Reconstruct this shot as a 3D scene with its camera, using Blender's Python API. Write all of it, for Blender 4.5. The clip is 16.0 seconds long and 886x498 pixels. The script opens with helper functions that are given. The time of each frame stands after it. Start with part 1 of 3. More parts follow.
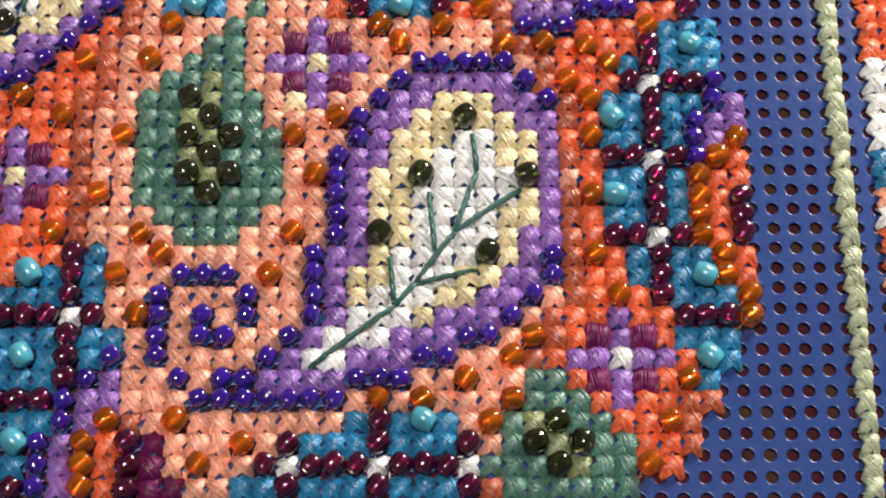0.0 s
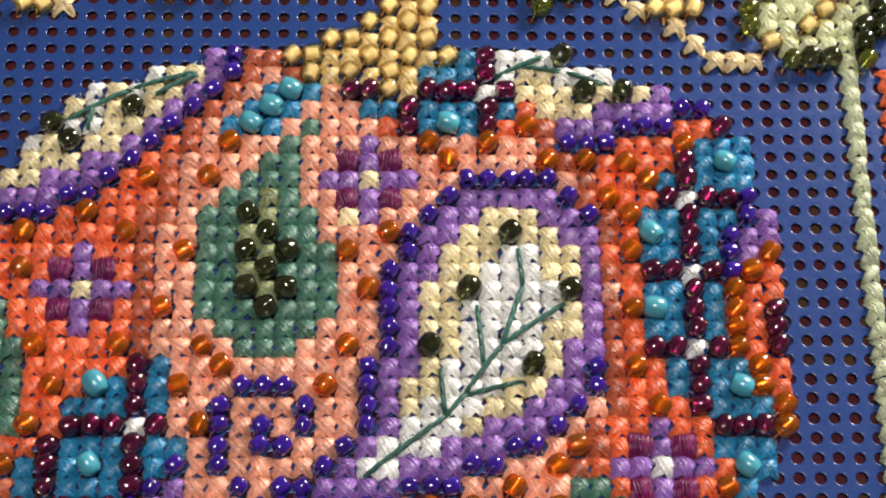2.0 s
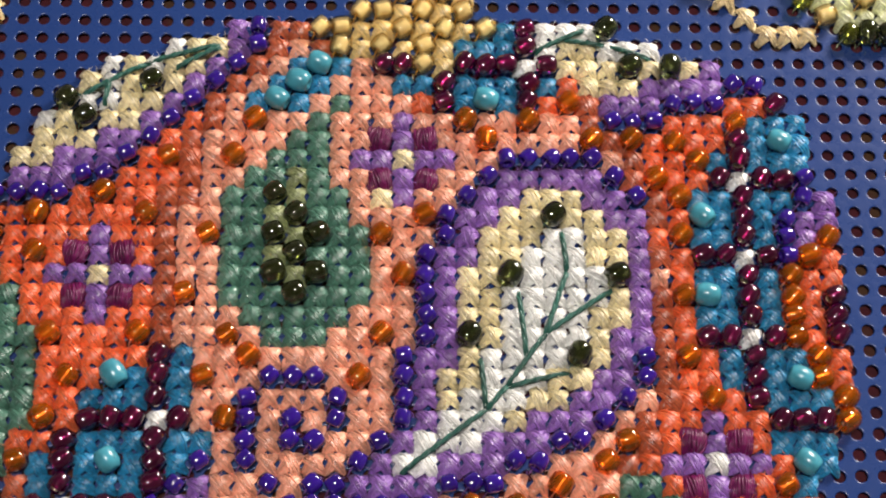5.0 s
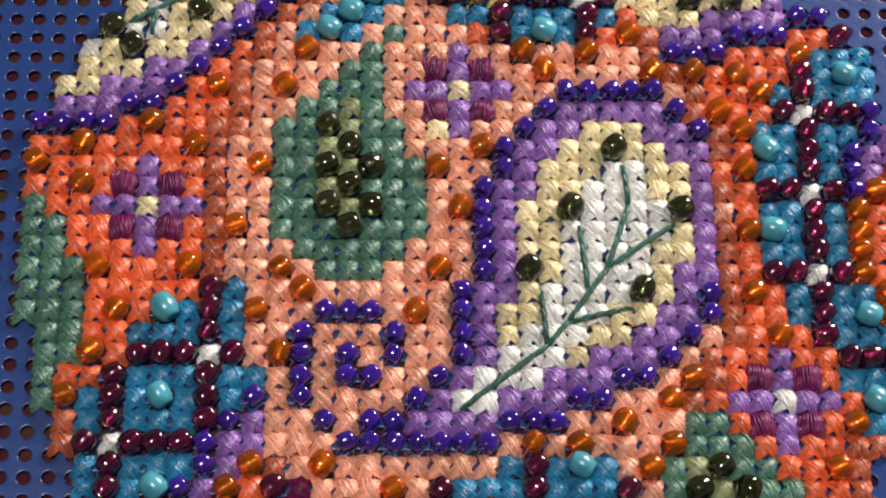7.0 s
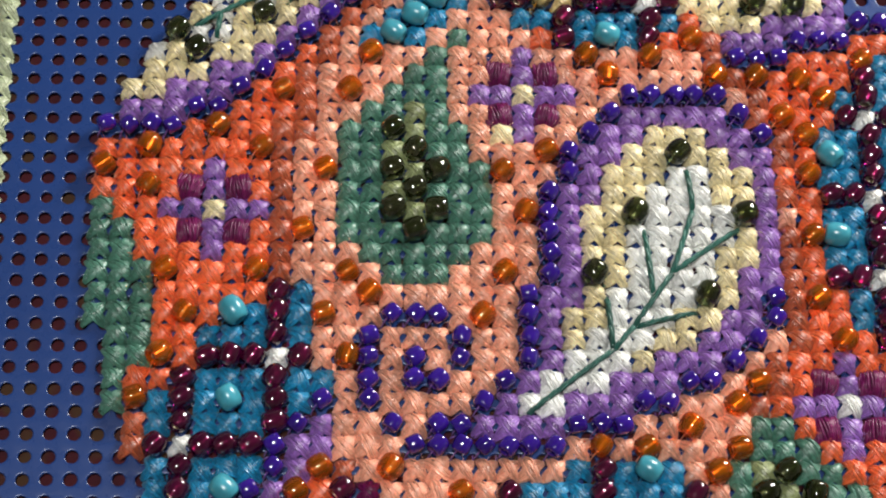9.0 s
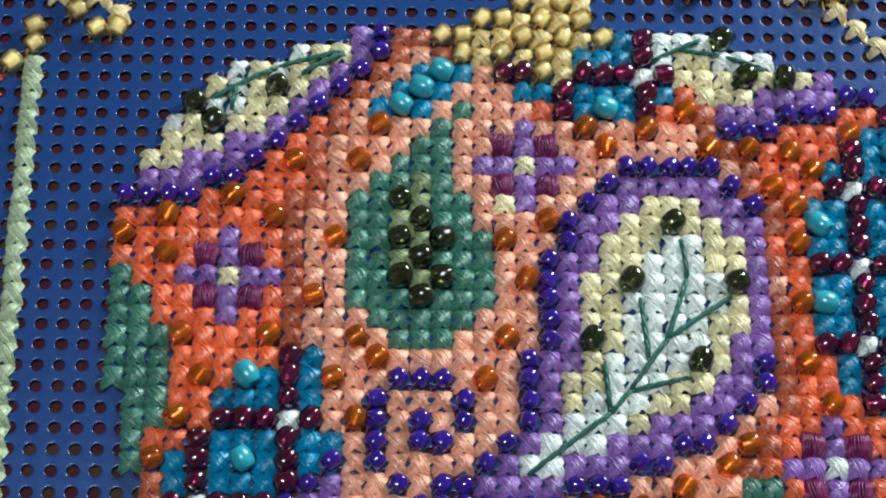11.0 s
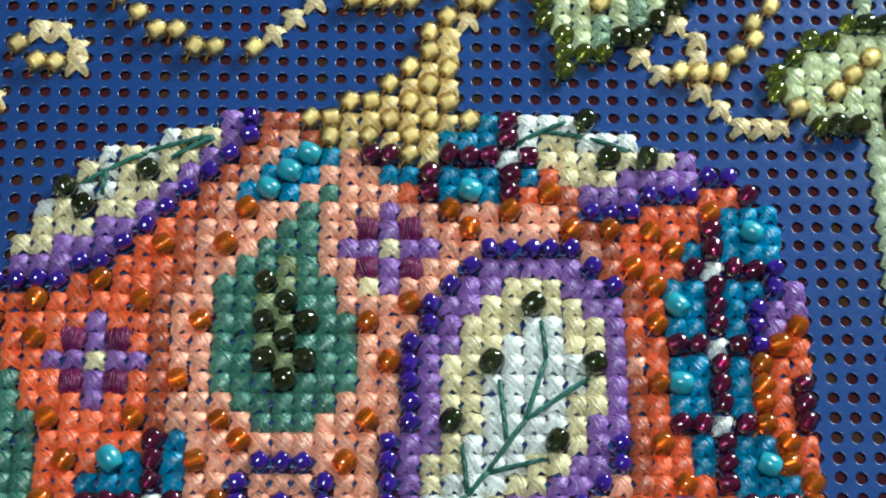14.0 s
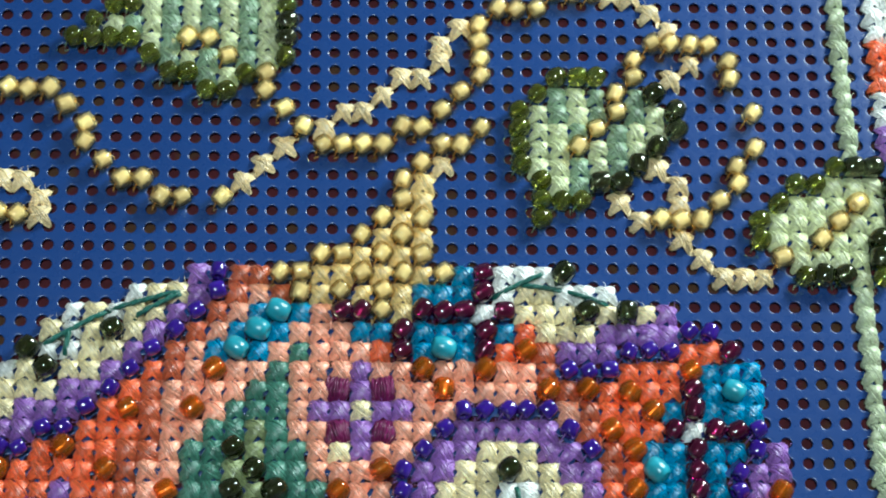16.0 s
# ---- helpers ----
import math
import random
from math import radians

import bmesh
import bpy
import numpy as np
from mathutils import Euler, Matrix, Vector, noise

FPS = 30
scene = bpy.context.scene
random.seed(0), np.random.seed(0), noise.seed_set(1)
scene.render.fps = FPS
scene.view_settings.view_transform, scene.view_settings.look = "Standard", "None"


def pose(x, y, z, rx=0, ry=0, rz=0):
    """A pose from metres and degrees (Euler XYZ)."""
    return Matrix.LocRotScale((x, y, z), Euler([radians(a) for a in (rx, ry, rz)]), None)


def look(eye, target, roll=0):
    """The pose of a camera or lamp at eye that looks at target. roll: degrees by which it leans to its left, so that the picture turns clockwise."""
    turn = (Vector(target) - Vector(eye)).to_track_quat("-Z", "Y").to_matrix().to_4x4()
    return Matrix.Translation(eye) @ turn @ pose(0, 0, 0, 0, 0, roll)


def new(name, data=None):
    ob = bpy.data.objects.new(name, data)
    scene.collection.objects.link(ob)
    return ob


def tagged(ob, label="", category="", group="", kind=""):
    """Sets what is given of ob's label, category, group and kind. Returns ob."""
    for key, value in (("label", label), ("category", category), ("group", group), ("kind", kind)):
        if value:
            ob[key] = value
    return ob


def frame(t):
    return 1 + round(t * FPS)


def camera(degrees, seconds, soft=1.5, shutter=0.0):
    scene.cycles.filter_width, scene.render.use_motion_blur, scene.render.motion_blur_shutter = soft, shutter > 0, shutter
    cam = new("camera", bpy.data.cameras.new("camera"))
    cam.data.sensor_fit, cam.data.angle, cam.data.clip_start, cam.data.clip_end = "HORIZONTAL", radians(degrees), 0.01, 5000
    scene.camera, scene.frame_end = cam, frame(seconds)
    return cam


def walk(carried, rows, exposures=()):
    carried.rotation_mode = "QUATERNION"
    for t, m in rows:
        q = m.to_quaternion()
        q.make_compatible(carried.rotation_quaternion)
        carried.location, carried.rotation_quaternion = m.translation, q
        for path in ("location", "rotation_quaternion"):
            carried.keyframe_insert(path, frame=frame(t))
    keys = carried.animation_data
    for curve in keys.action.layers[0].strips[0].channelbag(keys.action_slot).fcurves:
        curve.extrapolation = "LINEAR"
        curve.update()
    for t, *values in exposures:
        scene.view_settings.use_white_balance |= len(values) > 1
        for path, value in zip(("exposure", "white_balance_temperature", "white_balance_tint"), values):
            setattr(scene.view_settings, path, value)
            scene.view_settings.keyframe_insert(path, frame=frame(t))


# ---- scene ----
# The canvas has 14 holes to the inch. Stitches are counted in columns (to the right) and rows (down) of that grid.
P = 0.0254 / 14
TOP = 0.0012          # height of the canvas's upper face over the cloth
COL0, ROW0 = 19.0, 8.0


def place(i, j, z=0.0):
    """Metres from columns, rows and height over the canvas, all in stitches."""
    return Vector(((i - COL0) * P, (ROW0 - j) * P, TOP + z * P))


cam = camera(27.12, 16.0, soft=2.05)
ROWS = [
    (0.0, 0.00496, -0.07668, 0.14425, 22.202, -1.755, -0.589),
    (0.5, 0.00393, -0.07544, 0.14707, 22.599, -1.795, -0.525),
    (1.0, 0.00264, -0.07502, 0.14955, 22.966, -1.825, -0.495),
    (1.5, 0.00218, -0.07469, 0.15138, 23.280, -1.854, -0.501),
    (2.0, 0.00022, -0.07364, 0.15291, 23.517, -1.877, -0.550),
    (2.5, -0.00072, -0.07262, 0.15293, 23.659, -1.920, -0.610),
    (3.0, -0.00092, -0.07121, 0.15207, 23.701, -1.999, -0.632),
    (5.3, -0.00491, -0.07104, 0.14266, 23.414, -2.496, -0.597),
    (5.5, -0.00540, -0.07153, 0.14215, 23.365, -2.536, -0.593),
    (6.0, -0.00666, -0.07261, 0.14083, 23.199, -2.625, -0.586),
    (6.5, -0.00754, -0.07254, 0.13956, 23.014, -2.705, -0.576),
    (7.0, -0.00948, -0.07287, 0.13809, 22.833, -2.757, -0.561),
    (7.5, -0.01080, -0.07243, 0.13708, 22.685, -2.773, -0.590),
    (8.0, -0.01252, -0.07210, 0.13798, 22.597, -2.787, -0.550),
    (8.5, -0.01460, -0.07228, 0.13816, 22.576, -2.802, -0.424),
    (8.7, -0.01465, -0.07236, 0.13831, 22.597, -2.803, -0.385),
    (10.8, -0.01557, -0.07159, 0.14518, 23.134, -2.742, -0.084),
    (11.0, -0.01503, -0.07110, 0.14634, 23.188, -2.726, -0.077),
    (11.5, -0.01385, -0.07018, 0.14793, 23.305, -2.650, -0.128),
    (12.0, -0.01168, -0.06915, 0.14961, 23.401, -2.589, -0.244),
    (12.5, -0.00949, -0.06890, 0.14973, 23.459, -2.571, -0.336),
    (13.0, -0.00784, -0.06862, 0.15139, 23.473, -2.600, -0.338),
    (13.5, -0.00508, -0.06719, 0.15196, 23.434, -2.644, -0.338),
    (14.0, -0.00350, -0.06604, 0.15237, 23.342, -2.666, -0.362),
    (14.5, -0.00187, -0.06435, 0.15375, 23.215, -2.659, -0.436),
    (15.0, -0.00064, -0.05932, 0.15225, 23.074, -2.639, -0.516),
    (15.5, -0.00186, -0.05415, 0.15441, 22.945, -2.624, -0.530),
    (16.0, -0.00114, -0.04983, 0.15404, 22.821, -2.614, -0.523),
]
walk(cam, [(t, pose(x, y, z, rx, ry, rz)) for t, x, y, z, rx, ry, rz in ROWS],
     [(0.0, 0.19, 6500, 18), (1.0, 0.16, 6550, 16), (3.0, 0.02, 6550, 16), (5.5, -0.03, 6600, 17), (8.5, -0.03, 6400, 14), (11.0, -0.08, 5380, -5), (14.5, -0.03, 5320, -7), (16.0, -0.03, 5280, -7)])

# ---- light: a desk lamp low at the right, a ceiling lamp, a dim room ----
world = bpy.data.worlds.new("room_air")
world.use_nodes = True
world.node_tree.nodes["Background"].inputs[0].default_value = (0.9, 0.95, 1.0, 1)
world.node_tree.nodes["Background"].inputs[1].default_value = 0.02
scene.world = world


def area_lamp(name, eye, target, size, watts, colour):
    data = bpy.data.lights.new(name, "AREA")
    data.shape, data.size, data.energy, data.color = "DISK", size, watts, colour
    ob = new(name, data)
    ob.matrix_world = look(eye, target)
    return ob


MID = place(20, 9)
area_lamp("desk_lamp_light", MID + Vector((0.16, 0.17, 0.13)), MID, 0.09, 1.05, (1.0, 0.94, 0.84))
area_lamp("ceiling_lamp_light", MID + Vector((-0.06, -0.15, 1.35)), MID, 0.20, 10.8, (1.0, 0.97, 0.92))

# ---- materials ----
MAT = {}


def shader(name):
    m = bpy.data.materials.new(name)
    m.use_nodes = True
    nodes, links = m.node_tree.nodes, m.node_tree.links
    b = nodes["Principled BSDF"]
    MAT[name] = m
    return m, nodes, links, b


def thread(name, colour, dark=0.7, sheen=0.15, gloss=0.85):
    """Stranded cotton: fibres, twist, a little lustre, and each stitch a shade of its own."""
    m, n, l, b = shader(name)
    geo = n.new("ShaderNodeTexCoord")
    info = n.new("ShaderNodeObjectInfo")
    turn = n.new("ShaderNodeMapping")
    turn.vector_type = "TEXTURE"
    turn.inputs["Rotation"].default_value = (0, 0, radians(45))
    turn.inputs["Scale"].default_value = (1 / 7500, 1 / 1500, 1 / 6000)
    l.new(geo.outputs["Object"], turn.inputs[0])
    fibre = n.new("ShaderNodeTexNoise")
    fibre.inputs["Scale"].default_value, fibre.inputs["Detail"].default_value = 1.0, 3.0
    fibre.noise_dimensions = "4D"
    l.new(turn.outputs[0], fibre.inputs["Vector"])
    l.new(info.outputs["Random"], fibre.inputs["W"])
    ramp = n.new("ShaderNodeValToRGB")
    ramp.color_ramp.elements[0].position, ramp.color_ramp.elements[1].position = 0.34, 0.64
    ramp.color_ramp.elements[0].color = (*[c * dark for c in colour], 1)
    ramp.color_ramp.elements[1].color = (*[min(1, c * 1.12 + 0.004) for c in colour], 1)
    l.new(fibre.outputs[0], ramp.inputs[0])
    hsv = n.new("ShaderNodeHueSaturation")
    value = n.new("ShaderNodeMapRange")
    value.inputs["To Min"].default_value, value.inputs["To Max"].default_value = 0.84, 1.14
    l.new(info.outputs["Random"], value.inputs[0])
    island = n.new("ShaderNodeNewGeometry")
    ply = n.new("ShaderNodeMapRange")
    ply.inputs["To Min"].default_value, ply.inputs["To Max"].default_value = 0.70, 1.27
    l.new(island.outputs["Random Per Island"], ply.inputs[0])
    both = n.new("ShaderNodeMath")
    both.operation = "MULTIPLY"
    l.new(value.outputs[0], both.inputs[0])
    l.new(ply.outputs[0], both.inputs[1])
    l.new(both.outputs[0], hsv.inputs["Value"])
    l.new(ramp.outputs[0], hsv.inputs["Color"])
    l.new(hsv.outputs[0], b.inputs["Base Color"])
    bump = n.new("ShaderNodeBump")
    bump.inputs["Strength"].default_value, bump.inputs["Distance"].default_value = 0.8, 0.00004
    l.new(fibre.outputs[0], bump.inputs["Height"])
    l.new(bump.outputs[0], b.inputs["Normal"])
    b.inputs["Subsurface Weight"].default_value = 0.12
    b.inputs["Subsurface Radius"].default_value = (1.0, 0.8, 0.7)
    b.inputs["Subsurface Scale"].default_value = 0.0002
    b.inputs["Roughness"].default_value = 0.34
    b.inputs["Specular IOR Level"].default_value = gloss
    b.inputs["Sheen Weight"].default_value = sheen
    b.inputs["Sheen Roughness"].default_value = 0.4
    return m


def bead_glass(name, colour, clear, rough=0.06, streak=0.25, metal=0.0, through_light=0.0, coat=0.8, ior=1.5):
    """Pressed seed-bead glass; clear: how much light goes through it."""
    m, n, l, b = shader(name)
    geo = n.new("ShaderNodeTexCoord")
    info = n.new("ShaderNodeObjectInfo")
    noise_t = n.new("ShaderNodeTexNoise")
    noise_t.noise_dimensions = "4D"
    noise_t.inputs["Scale"].default_value, noise_t.inputs["Detail"].default_value = 900.0, 2.0
    l.new(geo.outputs["Object"], noise_t.inputs["Vector"])
    l.new(info.outputs["Random"], noise_t.inputs["W"])
    ramp = n.new("ShaderNodeValToRGB")
    ramp.color_ramp.elements[0].position, ramp.color_ramp.elements[1].position = 0.3, 0.7
    ramp.color_ramp.elements[0].color = (*[c * (1 - streak) for c in colour], 1)
    ramp.color_ramp.elements[1].color = (*[min(1, c * (1 + streak)) for c in colour], 1)
    l.new(noise_t.outputs[0], ramp.inputs[0])
    hsv = n.new("ShaderNodeHueSaturation")
    value = n.new("ShaderNodeMapRange")
    value.inputs["To Min"].default_value, value.inputs["To Max"].default_value = 0.85, 1.15
    l.new(info.outputs["Random"], value.inputs[0])
    l.new(value.outputs[0], hsv.inputs["Value"])
    l.new(ramp.outputs[0], hsv.inputs["Color"])
    l.new(hsv.outputs[0], b.inputs["Base Color"])
    b.inputs["Roughness"].default_value = rough
    b.inputs["IOR"].default_value = 1.5
    b.inputs["Metallic"].default_value = metal
    b.inputs["Transmission Weight"].default_value = clear
    b.inputs["Coat Weight"].default_value = coat
    b.inputs["Coat Roughness"].default_value = rough
    b.inputs["Coat IOR"].default_value = 1.6
    b.inputs["IOR"].default_value = ior
    if through_light:
        mix = n.new("ShaderNodeMixShader")
        pass_on = n.new("ShaderNodeBsdfTransparent")
        tint = n.new("ShaderNodeMixRGB")
        tint.inputs[0].default_value = 0.25
        tint.inputs[2].default_value = (1, 1, 1, 1)
        l.new(hsv.outputs[0], tint.inputs[1])
        l.new(tint.outputs[0], pass_on.inputs[0])
        mix.inputs[0].default_value = through_light
        l.new(b.outputs[0], mix.inputs[1])
        l.new(pass_on.outputs[0], mix.inputs[2])
        l.new(mix.outputs[0], n["Material Output"].inputs[0])
    return m


thread("peach_thread", (0.96, 0.41, 0.26))
thread("orange_thread", (0.87, 0.15, 0.038))
thread("rust_thread", (0.50, 0.105, 0.035))
thread("violet_thread", (0.28, 0.125, 0.45), gloss=0.8)
thread("plum_thread", (0.15, 0.003, 0.075), 0.6, 0.05, 0.4)
thread("dark_green_thread", (0.072, 0.215, 0.150), gloss=0.9)
thread("olive_cream_thread", (0.29, 0.34, 0.15))
thread("cream_thread", (0.86, 0.74, 0.42))
thread("white_thread", (0.90, 0.92, 0.85))
thread("teal_thread", (0.006, 0.235, 0.45), gloss=0.8)
thread("pale_gold_thread", (0.86, 0.68, 0.36))
thread("gold_thread", (0.80, 0.60, 0.24))
thread("pale_green_thread", (0.62, 0.66, 0.37))
thread("sage_thread", (0.26, 0.37, 0.23))
thread("border_thread", (0.50, 0.56, 0.36), gloss=0.6)
thread("stem_thread", (0.018, 0.110, 0.082), gloss=0.45)
thread("amber_sewing_thread", (0.70, 0.40, 0.08))

bead_glass("amber_glass", (1.0, 0.285, 0.006), 0.80, 0.03, 0.06, through_light=0.38)
bead_glass("blue_violet_glass", (0.028, 0.007, 0.20), 0.0, 0.10)
bead_glass("plum_glass", (0.18, 0.004, 0.08), 0.85, 0.08, through_light=0.06)
bead_glass("turquoise_glass", (0.052, 0.29, 0.37), 0.0, 0.25, coat=0.2)
bead_glass("bottle_green_glass", (0.10, 0.125, 0.030), 0.9, 0.02, through_light=0.20)
bead_glass("olive_glass", (0.40, 0.44, 0.05), 0.9, 0.02, through_light=0.28)
bead_glass("silver_lining", (0.86, 0.72, 0.54), 0.0, 0.3, 0.1, metal=1.0, coat=0.0)
bead_glass("butter_core", (1.0, 0.93, 0.74), 0.0, 0.2, 0.06)
bead_glass("honey_shell", (1.0, 0.81, 0.43), 1.0, 0.015, 0.04, through_light=0.62, ior=1.45)


def canvas_plastic():
    m, n, l, b = shader("blue_plastic")
    geo = n.new("ShaderNodeTexCoord")
    fine = n.new("ShaderNodeTexNoise")
    fine.inputs["Scale"].default_value, fine.inputs["Detail"].default_value = 900.0, 4.0
    wide = n.new("ShaderNodeTexNoise")
    wide.inputs["Scale"].default_value, wide.inputs["Detail"].default_value = 60.0, 3.0
    for t in (fine, wide):
        l.new(geo.outputs["Object"], t.inputs["Vector"])
    ramp = n.new("ShaderNodeValToRGB")
    ramp.color_ramp.elements[0].color = (0.012, 0.037, 0.150, 1)
    ramp.color_ramp.elements[1].color = (0.016, 0.048, 0.190, 1)
    l.new(wide.outputs[0], ramp.inputs[0])
    l.new(ramp.outputs[0], b.inputs["Base Color"])
    rough = n.new("ShaderNodeMapRange")
    rough.inputs["To Min"].default_value, rough.inputs["To Max"].default_value = 0.22, 0.34
    l.new(fine.outputs[0], rough.inputs[0])
    l.new(rough.outputs[0], b.inputs["Roughness"])
    b.inputs["Specular IOR Level"].default_value = 0.45
    bump = n.new("ShaderNodeBump")
    bump.inputs["Strength"].default_value, bump.inputs["Distance"].default_value = 0.35, 0.00008
    l.new(fine.outputs[0], bump.inputs["Height"])
    l.new(bump.outputs[0], b.inputs["Normal"])


canvas_plastic()


def plain(name, low, high, scale, rough, bump_depth=0.0):
    m, n, l, b = shader(name)
    geo = n.new("ShaderNodeTexCoord")
    t = n.new("ShaderNodeTexNoise")
    t.inputs["Scale"].default_value, t.inputs["Detail"].default_value = scale, 5.0
    l.new(geo.outputs["Object"], t.inputs["Vector"])
    ramp = n.new("ShaderNodeValToRGB")
    ramp.color_ramp.elements[0].position, ramp.color_ramp.elements[1].position = 0.35, 0.65
    ramp.color_ramp.elements[0].color, ramp.color_ramp.elements[1].color = (*low, 1), (*high, 1)
    l.new(t.outputs[0], ramp.inputs[0])
    l.new(ramp.outputs[0], b.inputs["Base Color"])
    b.inputs["Roughness"].default_value = rough
    if bump_depth:
        bump = n.new("ShaderNodeBump")
        bump.inputs["Distance"].default_value = bump_depth
        l.new(t.outputs[0], bump.inputs["Height"])
        l.new(bump.outputs[0], b.inputs["Normal"])


plain("dark_red_cloth", (0.045, 0.003, 0.008), (0.075, 0.006, 0.012), 420.0, 0.9, 0.0003)


def cloth_print():
    """A muted gold-brown print over the dark red weave."""
    m = MAT["dark_red_cloth"]
    n, l = m.node_tree.nodes, m.node_tree.links
    b = n["Principled BSDF"]
    red = b.inputs["Base Color"].links[0].from_socket
    spots = n.new("ShaderNodeTexNoise")
    spots.inputs["Scale"].default_value, spots.inputs["Detail"].default_value = 210.0, 1.0
    l.new(n["Texture Coordinate"].outputs["Object"], spots.inputs["Vector"])
    edge = n.new("ShaderNodeMapRange")
    edge.inputs["From Min"].default_value, edge.inputs["From Max"].default_value = 0.54, 0.62
    l.new(spots.outputs[0], edge.inputs[0])
    mix = n.new("ShaderNodeMixRGB")
    mix.inputs[2].default_value = (0.065, 0.028, 0.010, 1)
    l.new(edge.outputs[0], mix.inputs[0])
    l.new(red, mix.inputs[1])
    l.new(mix.outputs[0], b.inputs["Base Color"])


cloth_print()
plain("wall_paint", (0.74, 0.72, 0.69), (0.79, 0.77, 0.74), 6.0, 0.8, 0.0005)
plain("floor_boards", (0.16, 0.09, 0.05), (0.22, 0.13, 0.07), 9.0, 0.5)


# ---- mesh helpers ----
def link(name, verts, faces, mats, parent=None, label="", smooth=True, mat_of=None):
    """One mesh object from vertices and faces; mats: names of its materials; mat_of: the material's number, face by face."""
    me = bpy.data.meshes.new(name)
    me.from_pydata(verts, [], faces)
    for m in mats:
        me.materials.append(MAT[m])
    if mat_of:
        me.polygons.foreach_set("material_index", mat_of)
    if smooth:
        me.polygons.foreach_set("use_smooth", [True] * len(me.polygons))
    ob = new(name, me)
    if parent:
        ob.parent = parent
    if label:
        tagged(ob, label)
    return ob


def strand(verts, faces, pts, radii, sides=5, flat=None):
    """A thread along pts (Vectors), its radius from point to point; flat: how many times wider than high it is."""
    base = len(verts)
    for k, p in enumerate(pts):
        way = (pts[min(k + 1, len(pts) - 1)] - pts[max(k - 1, 0)]).normalized()
        side = way.cross(Vector((0, 0, 1)))
        side = side.normalized() if side.length > 1e-6 else Vector((1, 0, 0))
        up = side.cross(way)
        for s in range(sides):
            a = 2 * math.pi * s / sides
            verts.append(p + (side * math.cos(a) * (flat[k] if flat else 1.0) + up * math.sin(a)) * radii[k])
    for k in range(len(pts) - 1):
        for s in range(sides):
            a, b = base + k * sides + s, base + k * sides + (s + 1) % sides
            faces.append((a, b, b + sides, a + sides))


def scaled(verts):
    return [v * P for v in verts]


def half_stitch(verts, faces, a, b, height, half_w, crown, count, radius, rnd, segs=9, sides=5, stray=0.03, over=0.0, slant=0.0):
    """A half stitch from the hole at a to the hole at b (Vectors in stitches): strands side by side, crowned over the canvas, gathered where they dive into the holes."""
    flat = b - a
    side = flat.cross(Vector((0, 0, 1))).normalized()
    lean, bow = rnd.gauss(0, 0.02), rnd.gauss(0, 0.025)
    for q in range(count):
        u = (2 * (q + 0.5) / count - 1 if not over else rnd.uniform(-1, 1)) + rnd.gauss(0, 0.05)
        skew, lift, slack = rnd.gauss(slant, stray), rnd.gauss(over, 0.028), rnd.gauss(0, 0.02)
        wave, beat, phase = rnd.uniform(0.0, 0.02), rnd.uniform(4, 9), rnd.uniform(0, 6.28)
        pts, radii = [], []
        for k in range(segs + 1):
            s = k / segs
            d = abs(2 * s - 1)
            gather = 1 - 0.74 * d ** 2.4
            z = (height - crown - radius) * (1 - (d / 0.85) ** 2.8) + (crown * (1 - u * u) + lift) * (1 - d ** 3)
            across = half_w * u * gather + lean + bow * (1 - d * d) + skew * (2 * s - 1) * gather + slack * gather + wave * math.sin(beat * s + phase)
            pts.append(a + flat * s + side * across + Vector((0, 0, z)))
            radii.append(radius * (1.0 - 0.45 * d ** 3))
        strand(verts, faces, pts, radii, sides)


def cross_mesh(name, rnd, wide=1.0, tall=0.49):
    """The visible cross of one stitch: the under leg, the top leg of parallel strands, loose fibres and fuzz."""
    verts, faces = [], []
    for up, height in ((1, tall - 0.16), (-1, tall - 0.12)):
        line = [-1.0, -0.72, -0.45, 0.0, 0.45, 0.72, 1.0]
        strand(verts, faces, [Vector((0.49 * q, 0.49 * q * up, (height - 0.09) * (1 - (abs(q) / 0.85) ** 2.8))) for q in line],
               [0.090 * (1 - 0.6 * abs(q) ** 2.6) for q in line], 5, [(3.1 if up > 0 else 2.5) * wide] * 7)
    low, high = Vector((-0.49, -0.49, 0)), Vector((0.49, 0.49, 0))
    left, right = Vector((-0.49, 0.49, 0)), Vector((0.49, -0.49, 0))
    half_stitch(verts, faces, low, high, tall - 0.11, 0.285 * wide, 0.05, 7, 0.056, rnd, 9)
    half_stitch(verts, faces, left, right, tall, 0.255 * wide, 0.14, 7, 0.053, rnd, 10, 5, 0.05, 0.0, 0.06)
    half_stitch(verts, faces, left, right, tall, 0.26 * wide, 0.14, 8, 0.016, rnd, 7, 3, 0.12, 0.03, 0.06)
    for _ in range(9):
        a = Vector((rnd.uniform(-0.4, 0.4), rnd.uniform(-0.4, 0.4), 0.16))
        way = Vector((rnd.uniform(-1, 1), rnd.uniform(-1, 1), 0)).normalized() * rnd.uniform(0.2, 0.45)
        pts = [a, a + way * 0.35 + Vector((0, 0, rnd.uniform(0.12, 0.28))), a + way * 0.75 + Vector((0, 0, rnd.uniform(0.1, 0.3))), a + way + Vector((0, 0, rnd.uniform(0, 0.2)))]
        strand(verts, faces, pts, [0.011, 0.010, 0.009, 0.006], 3)
    me = bpy.data.meshes.new(name)
    me.from_pydata(scaled(verts), [], faces)
    me.polygons.foreach_set("use_smooth", [True] * len(me.polygons))
    return me


